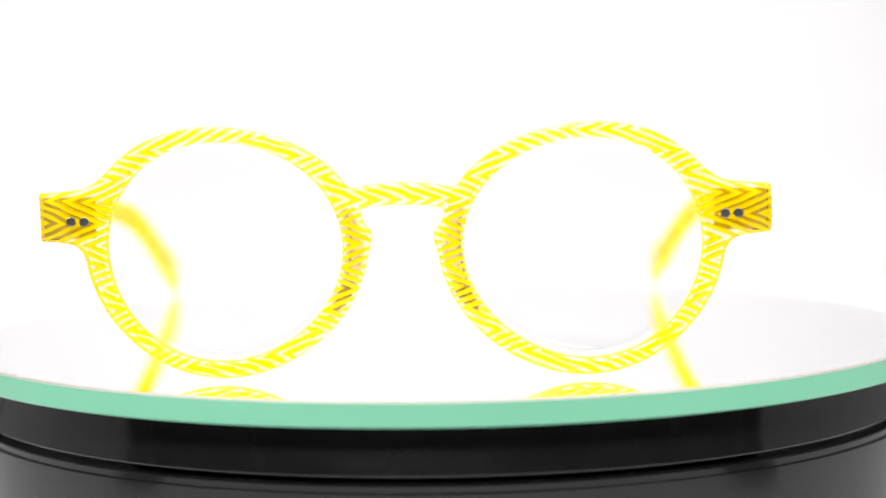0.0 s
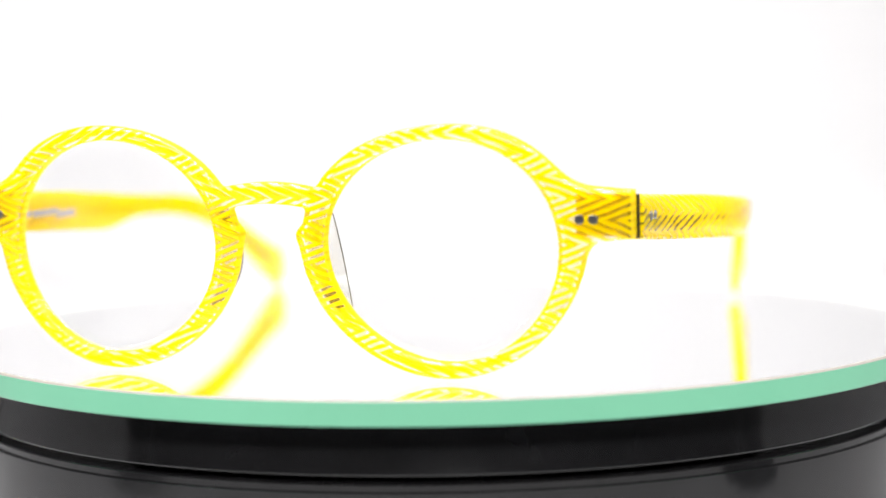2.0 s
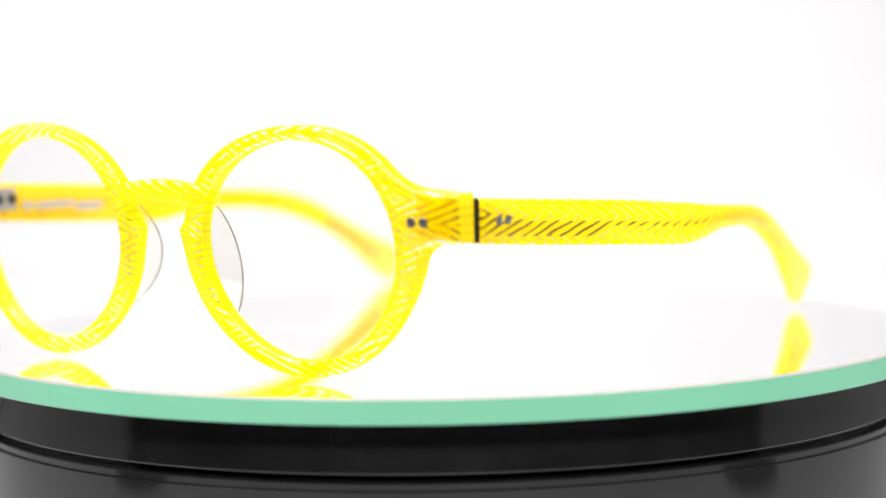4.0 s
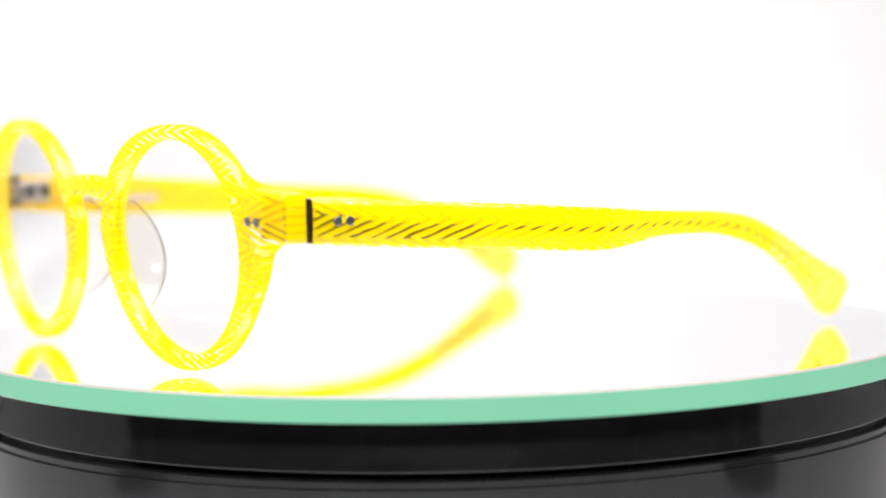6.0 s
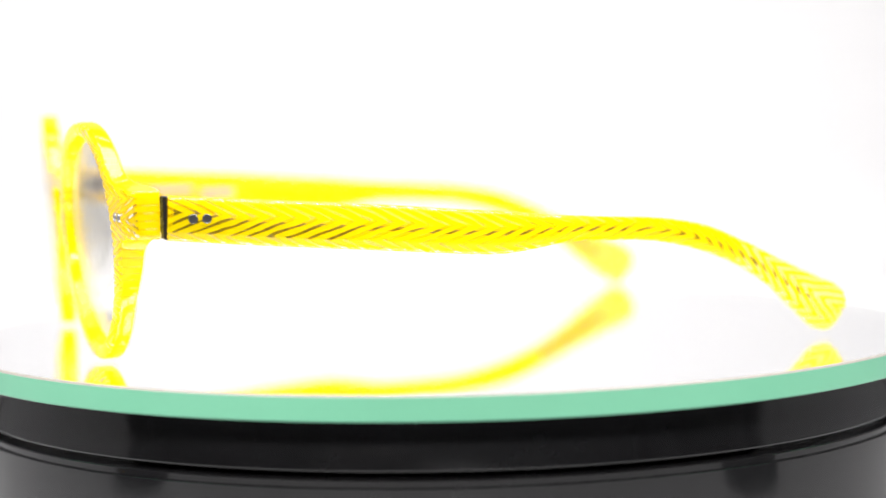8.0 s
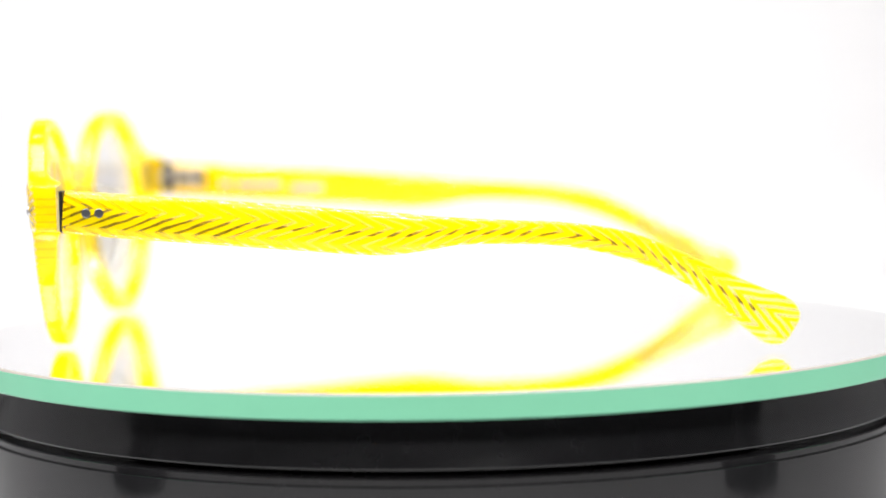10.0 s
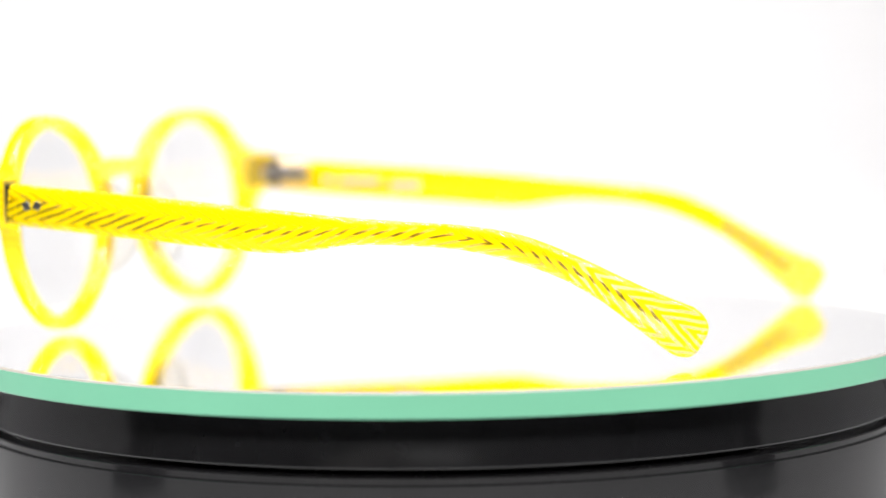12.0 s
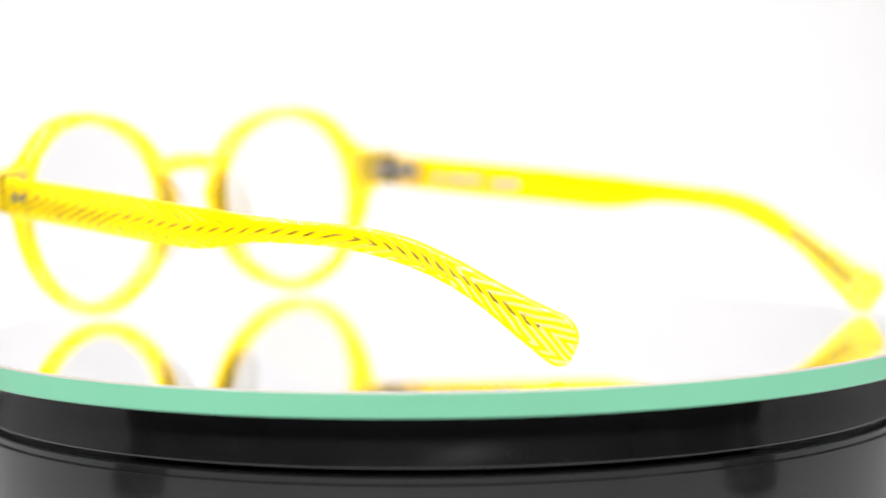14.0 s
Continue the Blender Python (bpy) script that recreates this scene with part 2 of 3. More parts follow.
def lamp_stand(side):
    """A small black studio lamp on the table beside the turntable."""
    base = new("studio_lamp")
    base.location = (side * STAND_X, STAND_Y, TABLE)
    tagged(base, "small black studio lamp on a round foot beside the turntable", "lamp", "lamps beside the turntable")
    top = HEAD_Z - TABLE
    part("foot", lathe(bmesh.new(), [(0, 0), (0.035, 0), (0.037, 0.003), (0.037, 0.014), (0.034, 0.018), (0.012, 0.022), (0, 0.022)], 48), LAMP_BLACK, base)
    part("pole", lathe(bmesh.new(), [(0, 0.020), (0.006, 0.020), (0.006, top), (0, top)], 24), LAMP_BLACK, base)
    bm = box(bmesh.new(), (-0.055, -0.040, -0.012), (0.055, 0.040, 0.018), 0.004)
    here = base.location + Vector((0, 0, top))
    bm.transform(Matrix.Translation((0, 0, top)) @ (AIM - here).to_track_quat("-Z", "Y").to_matrix().to_4x4())
    part("lamp_head", bm, LAMP_BLACK, base, "black lamp head turned to the mirror", smooth=False)


# ---- the turntable ----
DISC_R, DISC_T = 0.1120, 0.0050


def turntable():
    base = new("turntable")
    tagged(base, "glossy black turntable carrying a round mirror with green glass edge", "turntable")
    top = -DISC_T
    body = [(0.0, TABLE + 0.004), (0.104, TABLE + 0.004), (0.1075, TABLE + 0.006), (0.1080, -0.0300), (0.1080, -0.0182), (0.1079, -0.0181), (0.1072, -0.0181), (0.1072, -0.0168), (0.1070, -0.0166), (0.1030, -0.0165)]
    part("base_body", lathe(bmesh.new(), body), BLACK, base, "glossy black plastic drum")
    neck = [(0.1030, -0.0165), (0.1030, -0.0153), (0.1061, -0.0152), (0.1062, -0.0149), (0.1052, -0.0118), (0.1043, -0.0088), (0.1040, -0.0070), (0.1040, top - 0.0001), (0.0, top - 0.0001)]
    part("platter", lathe(bmesh.new(), neck), BLACK, base, "black platter with a coved rim")
    foot = [(0.0, TABLE - 0.0004), (0.050, TABLE - 0.0004), (0.052, TABLE + 0.0008), (0.052, TABLE + 0.0042), (0.0, TABLE + 0.0042)]
    part("foot", lathe(bmesh.new(), foot, 64), DARK_METAL, base)
    # mirror: a clear skin over the silvering, with the green edge seen end on
    r = DISC_R - 0.0012
    disc = part("mirror_disc", lathe(bmesh.new(), [(0, top), (r, top), (r, -0.0010), (0, -0.0010)]), DARK_METAL, base, "round mirror plate", smooth=False)
    part("silvering", lathe(bmesh.new(), [(0, -0.00095), (r, -0.00095), (r, -0.00055), (0, -0.00055)]), SILVER, disc, smooth=False)
    skin = part("glass_skin", lathe(bmesh.new(), [(0, 0), (r, 0)]), GLASS, disc, "clear glass face", smooth=False)
    skin.visible_shadow = False
    e, b = DISC_R, 0.00032
    ring = [(e - 0.00115, top), (e - 0.0003, top), (e, top + 0.0003), (e, -b)]
    edge = part("glass_edge", lathe(bmesh.new(), ring, 256), GREEN, disc, "polished mint-green glass edge")
    part("chamfer", lathe(bmesh.new(), [(e, -b), (e - b, 0), (e - 0.00115, 0)], 256), GROUND, edge, "ground grey chamfer")
    # added lining: hides the dark gap at the far edge with painted brightness
    part("edge_glow_lining", lathe(bmesh.new(), [(r + 0.00002, -0.00054), (r + 0.00002, -0.00001)], 256), GLOW_LINING, edge, "added pale lining imitating light inside the glass edge")
    return base


# ---- the spectacles ----
LENS_C, LENS_A, LENS_B = (34.4, 25.3), 22.4, 21.4
RIM_C, RIM_A, RIM_B = (34.4, 25.05), 27.0, 24.45


def blend_min(a, b, k):
    h = np.clip(0.5 + 0.5 * (b - a) / k, 0, 1)
    return b + (a - b) * h - k * h * (1 - h)


def ellipse_field(x, z, c, a, b):
    """About the distance from an ellipse, below zero inside."""
    px, pz = x - c[0], z - c[1]
    k0 = np.sqrt((px / a) ** 2 + (pz / b) ** 2) + 1e-9
    k1 = np.sqrt((px / a ** 2) ** 2 + (pz / b ** 2) ** 2) + 1e-9
    return k0 * (k0 - 1) / k1


def swell(x, z, base, waves):
    """How far a round outline leaves its ellipse, by the angle about the eye's centre: fuller at the brow, flatter by the nose."""
    a = np.arctan2(z - 25.0, x - 34.4)
    return base + sum(c * np.cos((k + 1) * a) + s * np.sin((k + 1) * a) for k, (c, s) in enumerate(waves))


def hole_field(x, z):
    """The opening for a lens."""
    return ellipse_field(x, z, LENS_C, LENS_A, LENS_B) - swell(x, z, 0.43, ((0.72, 0.47), (0.33, -0.08), (-0.25, 0.26)))


def hole_point(a, grow=0.0):
    """A point of the lens opening at an angle about its centre."""
    c, s = math.cos(a), math.sin(a)
    lo, hi = 15.0, 32.0
    for _ in range(30):
        mid = (lo + hi) / 2
        if hole_field(LENS_C[0] + mid * c, LENS_C[1] + mid * s) < 0:
            lo = mid
        else:
            hi = mid
    return LENS_C[0] + (lo + grow) * c, LENS_C[1] + (lo + grow) * s


def outline_field(x, z):
    """The outer outline of the frame front, in millimetres, below zero inside."""
    x = np.abs(x)
    rim = ellipse_field(x, z, RIM_C, RIM_A, RIM_B) - swell(x, z, 0.44, ((0.68, 0.82), (0.31, 0.17), (-0.27, 0.56)))
    # end piece: a short tapered lug
    half = 4.7 + 1.1 * np.clip((71 - x) / 10, 0, 1.5) ** 1.6
    lug = np.maximum(np.abs(z - 32.5) - half, np.maximum(x - 71.6, 50 - x))
    # bridge: a shallow arch
    mid = 36.75 - 0.012 * x ** 2
    bridge = np.maximum(np.abs(z - mid) - 2.15, x - 13)
    # nose: a blunt point inside each rim
    t = np.clip((z - 22.0) / 6.2, 0, 1)
    nose = np.sqrt((x - (10.2 - 1.9 * t)) ** 2 + (z - (22.0 + 6.2 * t)) ** 2) - 2.45
    f = blend_min(rim, lug, 3.6)
    f = blend_min(f, nose, 0.8)
    return blend_min(f, bridge, 1.0)


def gradient(field, x, z, e=0.02):
    g = np.stack([field(x + e, z) - field(x - e, z), field(x, z + e) - field(x, z - e)], -1)
    return g / (np.linalg.norm(g, axis=-1, keepdims=True) + 1e-12)


def trace(field, x0, x1, z0, z1, step, count):
    """The closed line on which a field is zero, as evenly spaced points."""
    xs, zs = np.arange(x0, x1, step), np.arange(z0, z1, step)
    grid = field(*np.meshgrid(xs, zs, indexing="ij"))
    inside = grid < 0
    links = {}

    def cut(i, j, k, l):
        a, b = grid[i, j], grid[k, l]
        s = a / (a - b)
        return (xs[i] + s * (xs[k] - xs[i]), zs[j] + s * (zs[l] - zs[j]))
    cells = inside[:-1, :-1].astype(int) + inside[1:, :-1] + inside[1:, 1:] + inside[:-1, 1:]
    for i, j in np.argwhere((cells > 0) & (cells < 4)):
        ring = [(i, j), (i + 1, j), (i + 1, j + 1), (i, j + 1)]
        ends = []
        for n in range(4):
            p, q = ring[n], ring[(n + 1) % 4]
            if inside[p] != inside[q]:
                ends.append((min(p, q), max(p, q)))
        for n in range(0, len(ends) - 1, 2):
            links.setdefault(ends[n], []).append(ends[n + 1])
            links.setdefault(ends[n + 1], []).append(ends[n])
    first = next(iter(links))
    path, last = [first], None
    while True:
        here = path[-1]
        onward = [k for k in links[here] if k != last]
        if not onward or onward[0] == first:
            break
        last = here
        path.append(onward[0])
    pts = np.array([cut(*p, *q) for p, q in path])
    loop = np.vstack([pts, pts[:1]])
    length = np.concatenate([[0], np.cumsum(np.linalg.norm(np.diff(loop, axis=0), axis=1))])
    s = np.linspace(0, length[-1], count, endpoint=False)
    out = np.stack([np.interp(s, length, loop[:, 0]), np.interp(s, length, loop[:, 1])], 1)
    for _ in range(3):
        out = out - gradient(field, out[:, 0], out[:, 1]) * field(out[:, 0], out[:, 1])[:, None] * 0.8
    return out


def smoothstep(a, b, x):
    t = np.clip((x - a) / (b - a), 0, 1)
    return t * t * (3 - 2 * t)


def front_y(x, z):
    """The front surface: bowed round the face, leaning back towards the cheeks."""
    ax = np.abs(x)
    return -5.6 + 4.6 * np.minimum(ax / 65, 1.2) ** 2 + 1.2 * smoothstep(66, 72, ax) + (27 - z) * 0.06 + 0.9 * smoothstep(0, 40, -x)


def back_y(x, z):
    ax = np.abs(x)
    thick = front_y(x, z) + 4.0
    return thick + (6.3 - thick) * smoothstep(57.0, 67.0, ax) ** 1.5


def frame_front(parent):
    from mathutils.geometry import delaunay_2d_cdt
    outer = trace(outline_field, -74, 74, -3, 53, 0.4, 760)
    hole = hole_field
    eye = np.array([hole_point(2 * math.pi * i / 220) for i in range(220)])
    loops = [(outer, outline_field, 1.0), (eye, hole, -1.0), (eye * (-1, 1), lambda x, z: hole(-x, z), -1.0)]
    r = 0.9
    bm = bmesh.new()
    uv = bm.loops.layers.uv.new("UVMap")
    skin = {0: [], 1: []}        # points of the front and back faces, inset by the rounding
    borders = {0: [], 1: []}
    for pts, field, way in loops:
        n = gradient(field, pts[:, 0], pts[:, 1]) * way
        rings = []
        for side in (0, 1):
            arc = []
            for k in range(5):
                a = math.pi / 2 * k / 4
                inset, sink = r * (1 - math.sin(a)), r * (1 - math.cos(a))
                q = pts - n * inset
                y = front_y(pts[:, 0], pts[:, 1]) + sink if side == 0 else back_y(pts[:, 0], pts[:, 1]) - sink
                arc.append([bm.verts.new((q[i, 0] * MM, y[i] * MM, q[i, 1] * MM)) for i in range(len(q))])
            flat = pts - n * r
            start = len(skin[side])
            skin[side] += list(zip(arc[0], flat))
            borders[side] += [(start + i, start + (i + 1) % len(flat)) for i in range(len(flat))]
            rings.append(arc)
        strip = rings[0] + rings[1][::-1]
        for k, (a, b) in enumerate(zip(strip, strip[1:])):
            for i in range(len(a)):
                j = (i + 1) % len(a)
                bm.faces.new((a[i], a[j], b[j], b[i])).material_index = 0 if k <= 2 else (1 if k <= 5 else 2)
    solid_at = lambda x, z: max(float(outline_field(np.array(x), np.array(z))), -float(hole(np.array(abs(x)), np.array(z))))
    gx, gz = np.meshgrid(np.arange(-72, 72.1, 1.3), np.arange(0, 51, 1.3), indexing="ij")
    inner = [(x, z) for x, z in zip(gx.ravel(), gz.ravel()) if solid_at(x, z) < -r - 0.45]
    for side in (0, 1):
        flat = [Vector((float(p[0]), float(p[1]))) for _, p in skin[side]] + [Vector((float(a), float(b))) for a, b in inner]
        depth = front_y if side == 0 else back_y
        verts = [v for v, _ in skin[side]] + [bm.verts.new((x * MM, float(depth(np.array(x), np.array(z))) * MM, z * MM)) for x, z in inner]
        res = delaunay_2d_cdt(flat, borders[side], [], 0, 1e-5)
        origin = [o[0] if o else None for o in res[3]]
        for tri in res[2]:
            ids = [origin[k] for k in tri]
            if None in ids or len(set(ids)) < 3:
                continue
            c = sum((flat[k] for k in ids), Vector((0, 0))) / 3
            if solid_at(c.x, c.y) < -r * 0.93:
                try:
                    bm.faces.new([verts[k] for k in ids]).material_index = 2 * side
                except ValueError:
                    pass
    bmesh.ops.recalc_face_normals(bm, faces=bm.faces)
    for f in bm.faces:
        for lp in f.loops:
            lp[uv].uv = (lp.vert.co.x * 100, lp.vert.co.z * 100)
    front = part("frame_front", bm, [FRONT_FACE, RIM_EDGE, CLEAR_ACETATE], parent, "round yellow herringbone acetate front with clear gaps")
    # the back of the coloured layer, laminated to the clear sheet behind it
    bm = bmesh.new()
    uv = bm.loops.layers.uv.new("UVMap")
    flat = [Vector((float(p[0]), float(p[1]))) for _, p in skin[0]] + [Vector((float(a), float(b))) for a, b in inner]
    verts = [bm.verts.new((p.x * MM, (float(front_y(np.array(p.x), np.array(p.y))) + 2.3) * MM, p.y * MM)) for p in flat]
    res = delaunay_2d_cdt(flat, borders[0], [], 0, 1e-5)
    origin = [o[0] if o else None for o in res[3]]
    for tri in res[2]:
        ids = [origin[k] for k in tri]
        if None in ids or len(set(ids)) < 3:
            continue
        c = sum((flat[k] for k in ids), Vector((0, 0))) / 3
        if solid_at(c.x, c.y) < -r * 0.93:
            bm.faces.new([verts[k] for k in ids])
    bmesh.ops.recalc_face_normals(bm, faces=bm.faces)
    for f in bm.faces:
        for lp in f.loops:
            lp[uv].uv = (lp.vert.co.x * 100, lp.vert.co.z * 100)
    part("colour_layer", bm, LAYER, front, "yellow herringbone layer inside the acetate")
    return front


def lens(parent, side):
    bm = bmesh.new()
    steps, rings = 96, 8
    rim_points = [hole_point(2 * math.pi * i / steps, 0.25) for i in range(steps)]
    sheets = []
    for face in (0, 1):
        rows = []
        for k in range(rings + 1):
            s = k / rings
            row = []
            for i in range(steps):
                x = LENS_C[0] + (rim_points[i][0] - LENS_C[0]) * s
                z = LENS_C[1] + (rim_points[i][1] - LENS_C[1]) * s
                y = float(front_y(np.array(LENS_C[0]), np.array(z))) + 0.10 * (x - LENS_C[0]) * 0.75 + 0.9 + 0.8 * s * s + 0.1 + face * 1.4
                row.append(bm.verts.new((side * x * MM, y * MM, z * MM)))
                if k == 0:
                    break
            rows.append(row)
        for a, b in zip(rows, rows[1:]):
            for i in range(steps):
                j = (i + 1) % steps
                bm.faces.new((a[0], b[i], b[j]) if len(a) == 1 else (a[i], b[i], b[j], a[j]))
        sheets.append(rows[-1])
    for i in range(steps):
        j = (i + 1) % steps
        bm.faces.new((sheets[0][i], sheets[1][i], sheets[1][j], sheets[0][j]))
    bmesh.ops.recalc_face_normals(bm, faces=bm.faces)
    ob = part("lens", bm, LENS, parent, "clear lens with no tint")
    ob.visible_shadow = False
    return ob


def nose_pad(parent, side):
    """A crescent of clear acetate behind the inner rim."""
    bm = bmesh.new()
    rows = []
    n = 22
    for k in range(n + 1):
        s = k / n
        a = math.radians(158 + 62 * s)
        swell = math.sin(math.pi * s) ** 0.7
        cx = LENS_C[0] + (LENS_A + 2.4) * math.cos(a)
        cz = LENS_C[1] + (LENS_B + 1.6) * math.sin(a) + 0.5
        y0 = float(front_y(np.array(cx), np.array(cz))) + 3.2
        row = []
        for i in range(12):
            b = 2 * math.pi * i / 12
            row.append(bm.verts.new((side * (cx + (0.5 + 1.0 * swell) * math.cos(b) + 1.2 * swell * max(0, math.sin(b))) * MM,
                                     (y0 + 0.2 + (0.6 + 8.2 * swell) * max(-0.12, math.sin(b))) * MM, cz * MM)))
        rows.append(row)
    for a, b in zip(rows, rows[1:]):
        for i in range(12):
            j = (i + 1) % 12
            bm.faces.new((a[i], a[j], b[j], b[i]))
    bm.faces.new(rows[0])
    bm.faces.new(rows[-1])
    bmesh.ops.recalc_face_normals(bm, faces=bm.faces)
    pad = part("nose_pad", bm, PAD, parent, "clear greyish acetate nose pad")
    # the broad glued root of the pad behind the rim, tinted for refracted dark
    bm = bmesh.new()
    rows = []
    for k in range(n + 1):
        a = math.radians(160 + 50 * k / n)
        wide = math.sin(math.pi * (0.08 + 0.84 * k / n)) ** 0.5
        ix, iz = hole_point(a, 0.4)
        row = []
        for out, deep in ((0, 2.7), (3.8 * wide, 2.7), (3.8 * wide, 3.1), (0, 3.1)):
            x, z = ix + out * math.cos(a), iz + out * math.sin(a)
            row.append(bm.verts.new((side * x * MM, (float(front_y(np.array(side * x), np.array(z))) + deep) * MM, z * MM)))
        rows.append(row)
    for a, b in zip(rows, rows[1:]):
        for i in range(4):
            j = (i + 1) % 4
            bm.faces.new((a[i], a[j], b[j], b[i]))
    bm.faces.new(rows[0])
    bm.faces.new(rows[-1])
    bmesh.ops.recalc_face_normals(bm, faces=bm.faces)
    part("pad_root", bm, PAD_ROOT, pad, "root of the pad behind the rim, tinted to imitate refracted dark", smooth=False)
    # a thin dark tube added on the pad's back edge, imitating its inner reflection
    bm = bmesh.new()
    rows = []
    for k in range(1, n):
        s = k / n
        a = math.radians(158 + 62 * s)
        swell = math.sin(math.pi * s) ** 0.7
        cx = LENS_C[0] + (LENS_A + 2.4) * math.cos(a) + 1.2 * swell
        cz = LENS_C[1] + (LENS_B + 1.6) * math.sin(a) + 0.5
        y = float(front_y(np.array(cx - 1.2 * swell), np.array(cz))) + 4.0 + 8.2 * swell
        rows.append([bm.verts.new((side * (cx + 0.16 * math.cos(b)) * MM, (y + 0.16 * math.sin(b)) * MM, cz * MM)) for b in (0, 1.05, 2.09, 3.14, 4.19, 5.24)])
    for a, b in zip(rows, rows[1:]):
        for i in range(6):
            j = (i + 1) % 6
            bm.faces.new((a[i], a[j], b[j], b[i]))
    bm.faces.new(rows[0])
    bm.faces.new(rows[-1])
    bmesh.ops.recalc_face_normals(bm, faces=bm.faces)
    part("pad_edge_line", bm, PAD_EDGE_LINE, pad, "fine dark line imitating the reflection in the pad's edge")
    return pad


# centre line of a temple: back, up, half height, half thickness
SPINE = [(7.2, 31.75, 4.35, 1.9), (25, 30.3, 4.5, 2.0), (49, 28.6, 4.55, 2.0), (66, 27.2, 4.45, 1.9), (73.6, 26.75, 4.3, 1.9), (80.6, 26.75, 3.55, 1.8),
         (87.6, 26.9, 2.75, 1.7), (98, 26.45, 2.4, 1.6), (109, 25.6, 2.45, 1.6), (120, 23.4, 2.7, 1.6), (130, 19.5, 2.65, 1.6), (138, 15.2, 3.05, 1.6),
         (145.5, 10.5, 4.2, 1.5), (151.5, 6.9, 5.3, 1.4)]


def spline(rows, t):
    i = min(int(t), len(rows) - 2)
    f = t - i
    p = [np.array(rows[min(max(i + k, 0), len(rows) - 1)], float) for k in (-1, 0, 1, 2)]
    return 0.5 * (2 * p[1] + (p[2] - p[0]) * f + (2 * p[0] - 5 * p[1] + 4 * p[2] - p[3]) * f * f + (3 * p[1] - p[0] - 3 * p[2] + p[3]) * f ** 3)


def outside_x(y, side):
    """How far out the outer face of a temple lies; the right one bends in at its tip."""
    ease = 72.5 + 1.8 * min(1, max(0, (y - 7) / 34)) + 4.2 * math.sin(math.pi * min(1, max(0, (y - 18) / 112))) ** 2
    if side > 0:
        return ease - 13.0 * (max(0, y - 50) / 100) ** 2.3
    return ease + 1.8 * float(smoothstep(40, 105, np.array(y))) - 7.0 * (max(0, y - 100) / 52) ** 1.6


def spine_at(t, side):
    y, z, h, w = spline(SPINE, t)
    z -= 1.0 * float(smoothstep(105, 150, np.array(y))) if side < 0 else 0.0
    a, b = spline(SPINE, max(0, t - 0.05)), spline(SPINE, min(len(SPINE) - 1, t + 0.05))
    d = np.array([b[0] - a[0], b[1] - a[1]])
    d = d / np.linalg.norm(d)
    return y, z, h, w, d, outside_x(y, side) - w


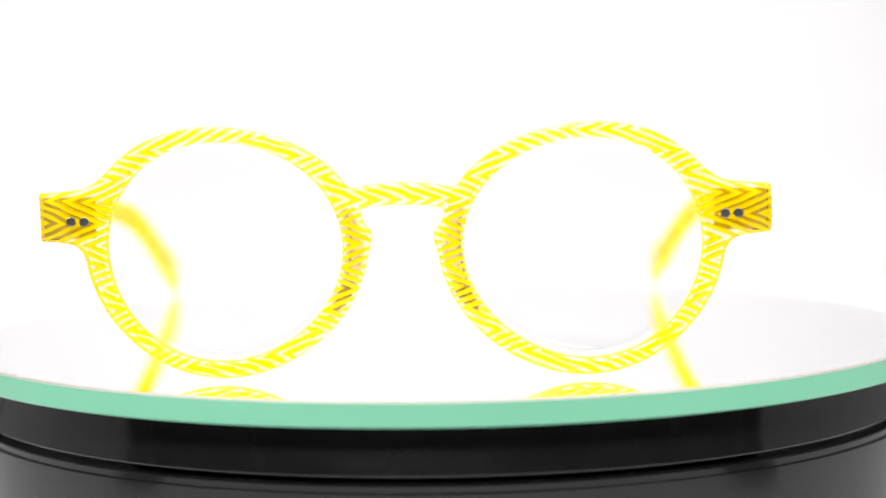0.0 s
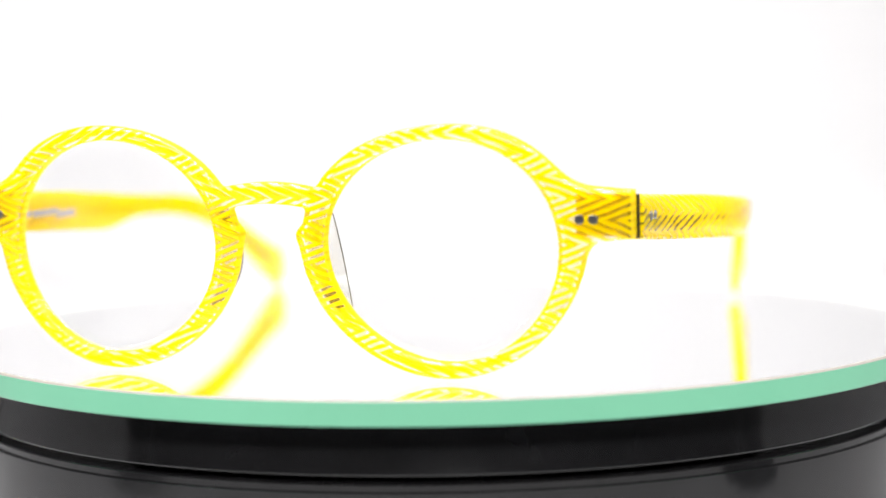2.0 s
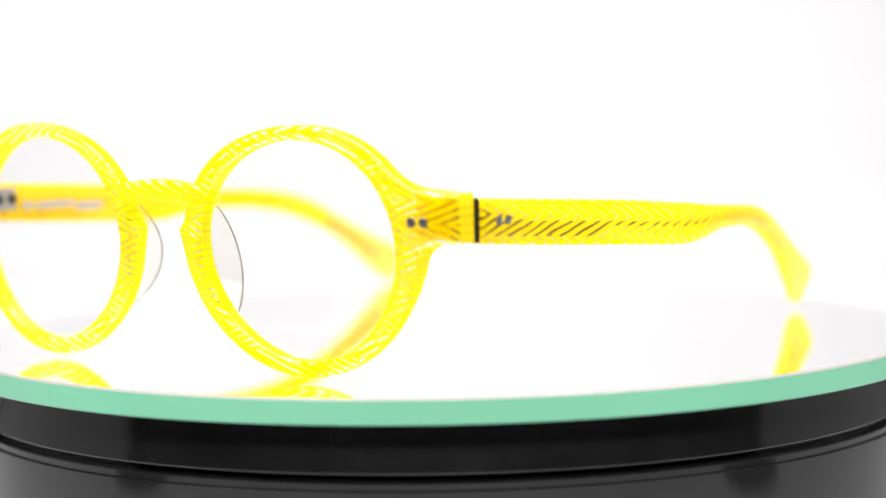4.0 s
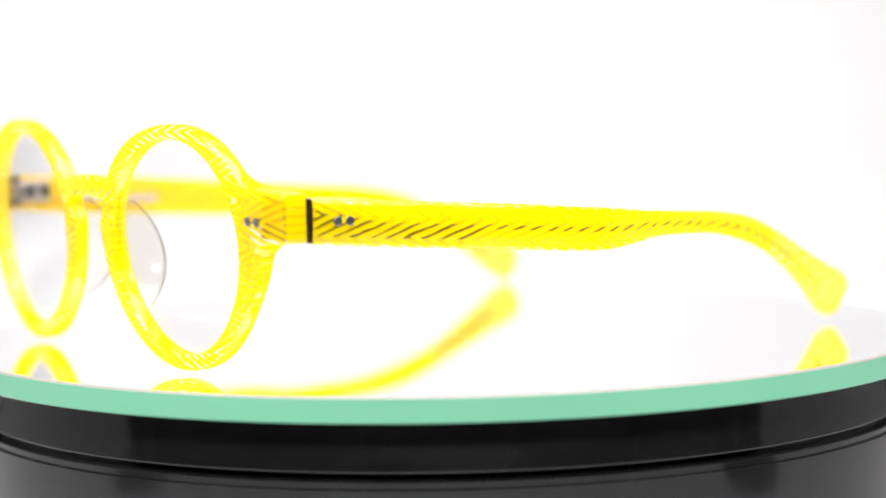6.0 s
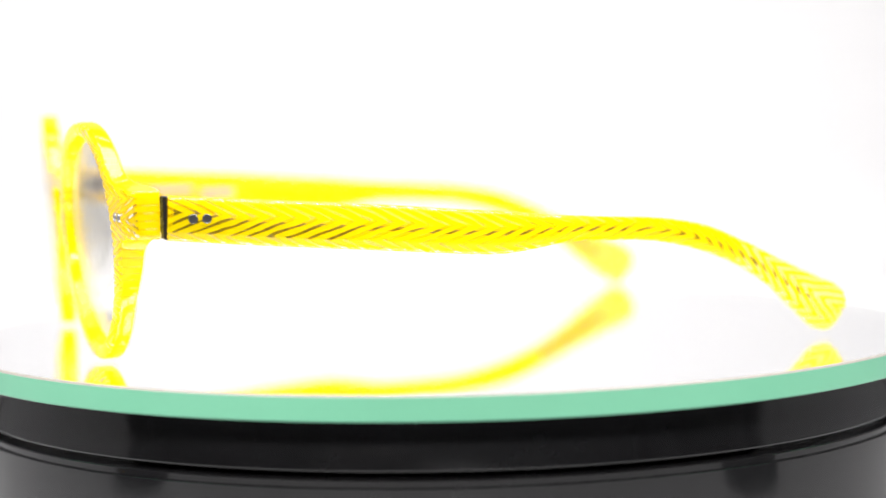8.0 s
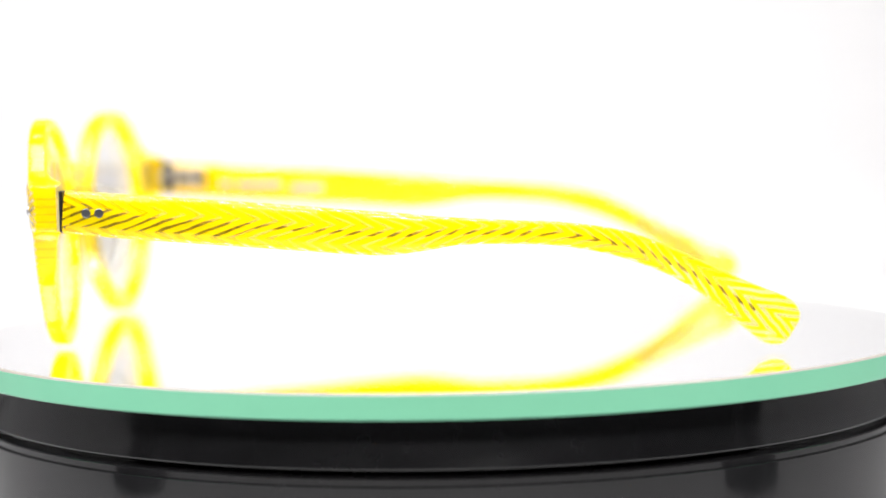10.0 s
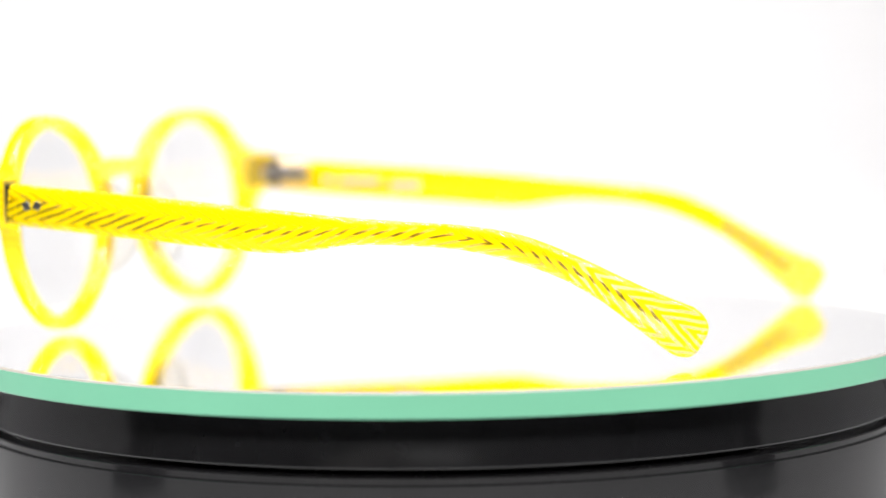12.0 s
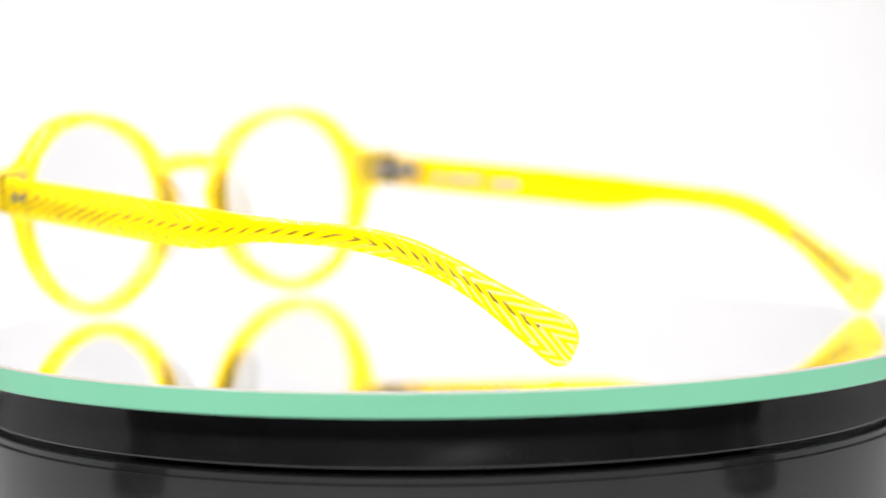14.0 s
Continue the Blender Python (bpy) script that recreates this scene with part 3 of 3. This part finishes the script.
def temple(parent, side):
    bm = bmesh.new()
    uv = bm.loops.layers.uv.new("UVMap")
    note = {}
    last = len(SPINE) - 1
    ts = [last * i / 150 for i in range(151)]
    rows, run, old, m = [], 0.0, None, 28
    stops = [(t, 1.0, 0.0) for t in ts] + [(last, math.cos(a), 5.2 * math.sin(a)) for a in (0.25, 0.5, 0.75, 1.0, 1.2, 1.36, 1.48)]
    stops[0] = (0, 0.93, 0.0)
    stops.insert(1, (0.03, 1.0, 0.0))
    for t, shrink, past in stops:
        y, z, h, w, d, x = spine_at(t, side)
        y, z = y + d[0] * past, z + d[1] * past
        if old is not None:
            run += math.hypot(y - old[0], z - old[1])
        old = (y, z)
        row = []
        hh = h * shrink ** 0.55 if past else h * shrink
        ww = w * shrink
        twist = math.radians(7) * float(smoothstep(112, 148, np.array(y)))
        for i in range(m):
            a = 2 * math.pi * i / m
            c, s = math.cos(a), math.sin(a)
            px = ww * math.copysign(abs(c) ** 0.45, c)
            pz = hh * math.copysign(abs(s) ** 0.62, s)
            up, lean = pz * math.cos(twist) - px * math.sin(twist), px * math.cos(twist) + pz * math.sin(twist)
            v = bm.verts.new((side * (x + lean) * MM, (y - d[1] * up) * MM, (z + d[0] * up) * MM))
            note[v] = (run, pz)
            row.append(v)
        rows.append(row)
    for a, b in zip(rows, rows[1:]):
        for i in range(m):
            j = (i + 1) % m
            bm.faces.new((a[i], a[j], b[j], b[i])).material_index = 2 if i in (m // 4 - 1, m // 4, 3 * m // 4 - 1, 3 * m // 4) else (0 if i < m // 4 or i > 3 * m // 4 else 1)
    bm.faces.new(rows[0])
    bm.faces.new(rows[-1])
    bmesh.ops.recalc_face_normals(bm, faces=bm.faces)
    for f in bm.faces:
        for lp in f.loops:
            u, w = note[lp.vert]
            lp[uv].uv = (u / 10, w / 10)
    arm = part("temple", bm, [TEMPLE_SKIN, AMBER_ACETATE, TEMPLE_EDGE], parent, "yellow herringbone acetate temple with a wire core showing through")
    # the back of the coloured layer inside the temple, which ends before the tip
    bm = bmesh.new()
    uv = bm.loops.layers.uv.new("UVMap")
    note, rows, run, old = {}, [], 0.0, None
    for t in ts:
        y, z, h, w, d, x = spine_at(t, side)
        if old is not None:
            run += math.hypot(y - old[0], z - old[1])
        old = (y, z)
        if y > 131:
            break
        row = []
        for k in (-1, -0.5, 0, 0.5, 1):
            pz = 0.9 * h * k
            v = bm.verts.new((side * (x - 0.85) * MM, (y - d[1] * pz) * MM, (z + d[0] * pz) * MM))
            note[v] = (run, pz)
            row.append(v)
        rows.append(row)
    for a, b in zip(rows, rows[1:]):
        for i in range(4):
            bm.faces.new((a[i], a[i + 1], b[i + 1], b[i]))
    bmesh.ops.recalc_face_normals(bm, faces=bm.faces)
    for f in bm.faces:
        for lp in f.loops:
            u, w = note[lp.vert]
            lp[uv].uv = (u / 10, w / 10)
    part("colour_layer", bm, TEMPLE_LAYER, arm, "yellow herringbone layer inside the temple")
    # wire core: a flat blade that narrows to a rod
    bm = bmesh.new()
    rows = []
    for k in range(121):
        t = 0.12 + (last - 0.75) * k / 120
        y, z, h, w, d, x = spine_at(t, side)
        blade = 1 - float(smoothstep(41, 47, np.array(y)))
        top = 0.3 + 2.0 * (1 - float(smoothstep(8, 25, np.array(y))))
        low = -0.65 - 2.2 * blade
        hi, off = (top - low) / 2, (top + low) / 2
        th = 0.45 + 0.15 * (1 - blade)
        row = []
        for i in range(10):
            a = 2 * math.pi * i / 10
            pz = off + hi * math.sin(a)
            row.append(bm.verts.new((side * (x + th * math.cos(a)) * MM, (y - d[1] * pz) * MM, (z + d[0] * pz) * MM)))
        rows.append(row)
    for a, b in zip(rows, rows[1:]):
        for i in range(10):
            j = (i + 1) % 10
            bm.faces.new((a[i], a[j], b[j], b[i]))
    bm.faces.new(rows[0])
    bm.faces.new(rows[-1])
    bmesh.ops.recalc_face_normals(bm, faces=bm.faces)
    part("wire_core", bm, CORE, arm, "dull metal wire core")
    for y in (12.0, 14.65):
        rivet(arm, (side * (outside_x(y, side) + 0.02), y, 31.55), (side, 0, 0))
    # printed line on the inner face, too soft to read
    if side < 0:
        for y0, y1, tall in ((21, 24, 1.5), (25.5, 37, 1.5), (39.5, 48, 1.8)):
            bm = bmesh.new()
            z0 = 31.7 - 0.072 * (y0 - 7)
            box(bm, (-(outside_x(y0, side) - 4.05) * MM, y0 * MM, (z0 - tall) * MM), (-(outside_x(y0, side) - 3.9) * MM, y1 * MM, z0 * MM), 0.00004, 1)
            part("printed_bar", bm, PRINT, arm, "pale grey printed line", smooth=False)
    return arm


def rivet(parent, at, axis):
    bm = disc_stack(bmesh.new(), Vector(at) * MM, axis, [(0, -0.0008), (0.00092, -0.0008), (0.00092, 0.0001), (0.00086, 0.00014), (0.00078, 0.00014), (0.00074, 0.00006), (0, 0.00010)], 24)
    return part("rivet", bm, POLISHED, parent, "round steel rivet")


def hinge(parent, side):
    def block(x0, x1, y0, y1, z0, z1, bevel):
        a, b = sorted((side * x0, side * x1))
        return box(bmesh.new(), (a * MM, y0 * MM, z0 * MM), (b * MM, y1 * MM, z1 * MM), bevel * MM, 2)
    h = part("hinge", block(60.6, 70.9, 2.2, 2.6, 28.3, 36.4, 0.18), PLATE, parent, "metal hinge let into the acetate", smooth=False)
    for k in range(5):
        z = 28.9 + 1.4 * k
        bm = disc_stack(bmesh.new(), Vector((side * 66.4, 7.4, z)) * MM, (0, 0, 1), [(0, 0), (0.0014, 0), (0.0016, 0.0002), (0.0016, 0.0011), (0.0014, 0.0013), (0, 0.0013)], 20)
        part("barrel", bm, STEEL if k % 2 else DARK_METAL, h)
    part("leaf", block(67.0, 68.5, 7.6, 17.0, 29.4, 34.4, 0.25), HINGE_STEEL, h, smooth=False)
    part("front_leaf", block(62.6, 66.0, 5.8, 6.9, 30.2, 33.8, 0.25), HINGE_STEEL, h, "steel leaf on the back of the end piece", smooth=False)
    for y in (11.6, 15.6):
        bm = disc_stack(bmesh.new(), Vector((side * 66.9, y, 31.9)) * MM, (-side, 0, 0), [(0, -0.0002), (0.0013, -0.0002), (0.0013, 0.0003), (0.0009, 0.0006), (0, 0.0007)], 20)
        part("screw", bm, DARK_METAL, h, "dark screw head")
    part("end_plate", block(68.4, 71.9, 6.32, 7.15, 27.7, 36.1, 0.2), DARK_METAL, h, "black plate in the joint", smooth=False)
    return h


def spectacles():
    base = new("spectacles")
    tagged(base, "round yellow herringbone acetate spectacles standing open on a mirror", "spectacles")
    front = frame_front(base)
    for side in (1, -1):
        for x in (62.4, 65.0):
            rivet(front, (side * x, float(front_y(np.array(side * x), np.array(31.8))) - 0.12, 31.8), (0, -1, 0))
        lens(base, side)
        nose_pad(base, side)
        hinge(base, side)
        temple(base, side)
    return base


room()
table()
backdrop()
lamp_stand(-1)
lamp_stand(1)
TURNTABLE = turntable()
SPECTACLES = spectacles()


def motions():
    # a steady turn, with the slight tilt of the platter going round with it
    rate = -126.33 / 14.0
    tilt = pose(0, 0, 0, math.degrees(0.00686), math.degrees(-0.00592), 0)
    seat = pose(-0.0073, -0.08145, -0.0003, 0, 0, -1.54)
    times = [0.5 * i for i in range(29)]
    walk(TURNTABLE, [(t, pose(0, 0, 0, 0, 0, rate * t) @ tilt) for t in times])
    walk(SPECTACLES, [(t, pose(0, 0, 0, 0, 0, rate * t) @ tilt @ seat) for t in times])


motions()
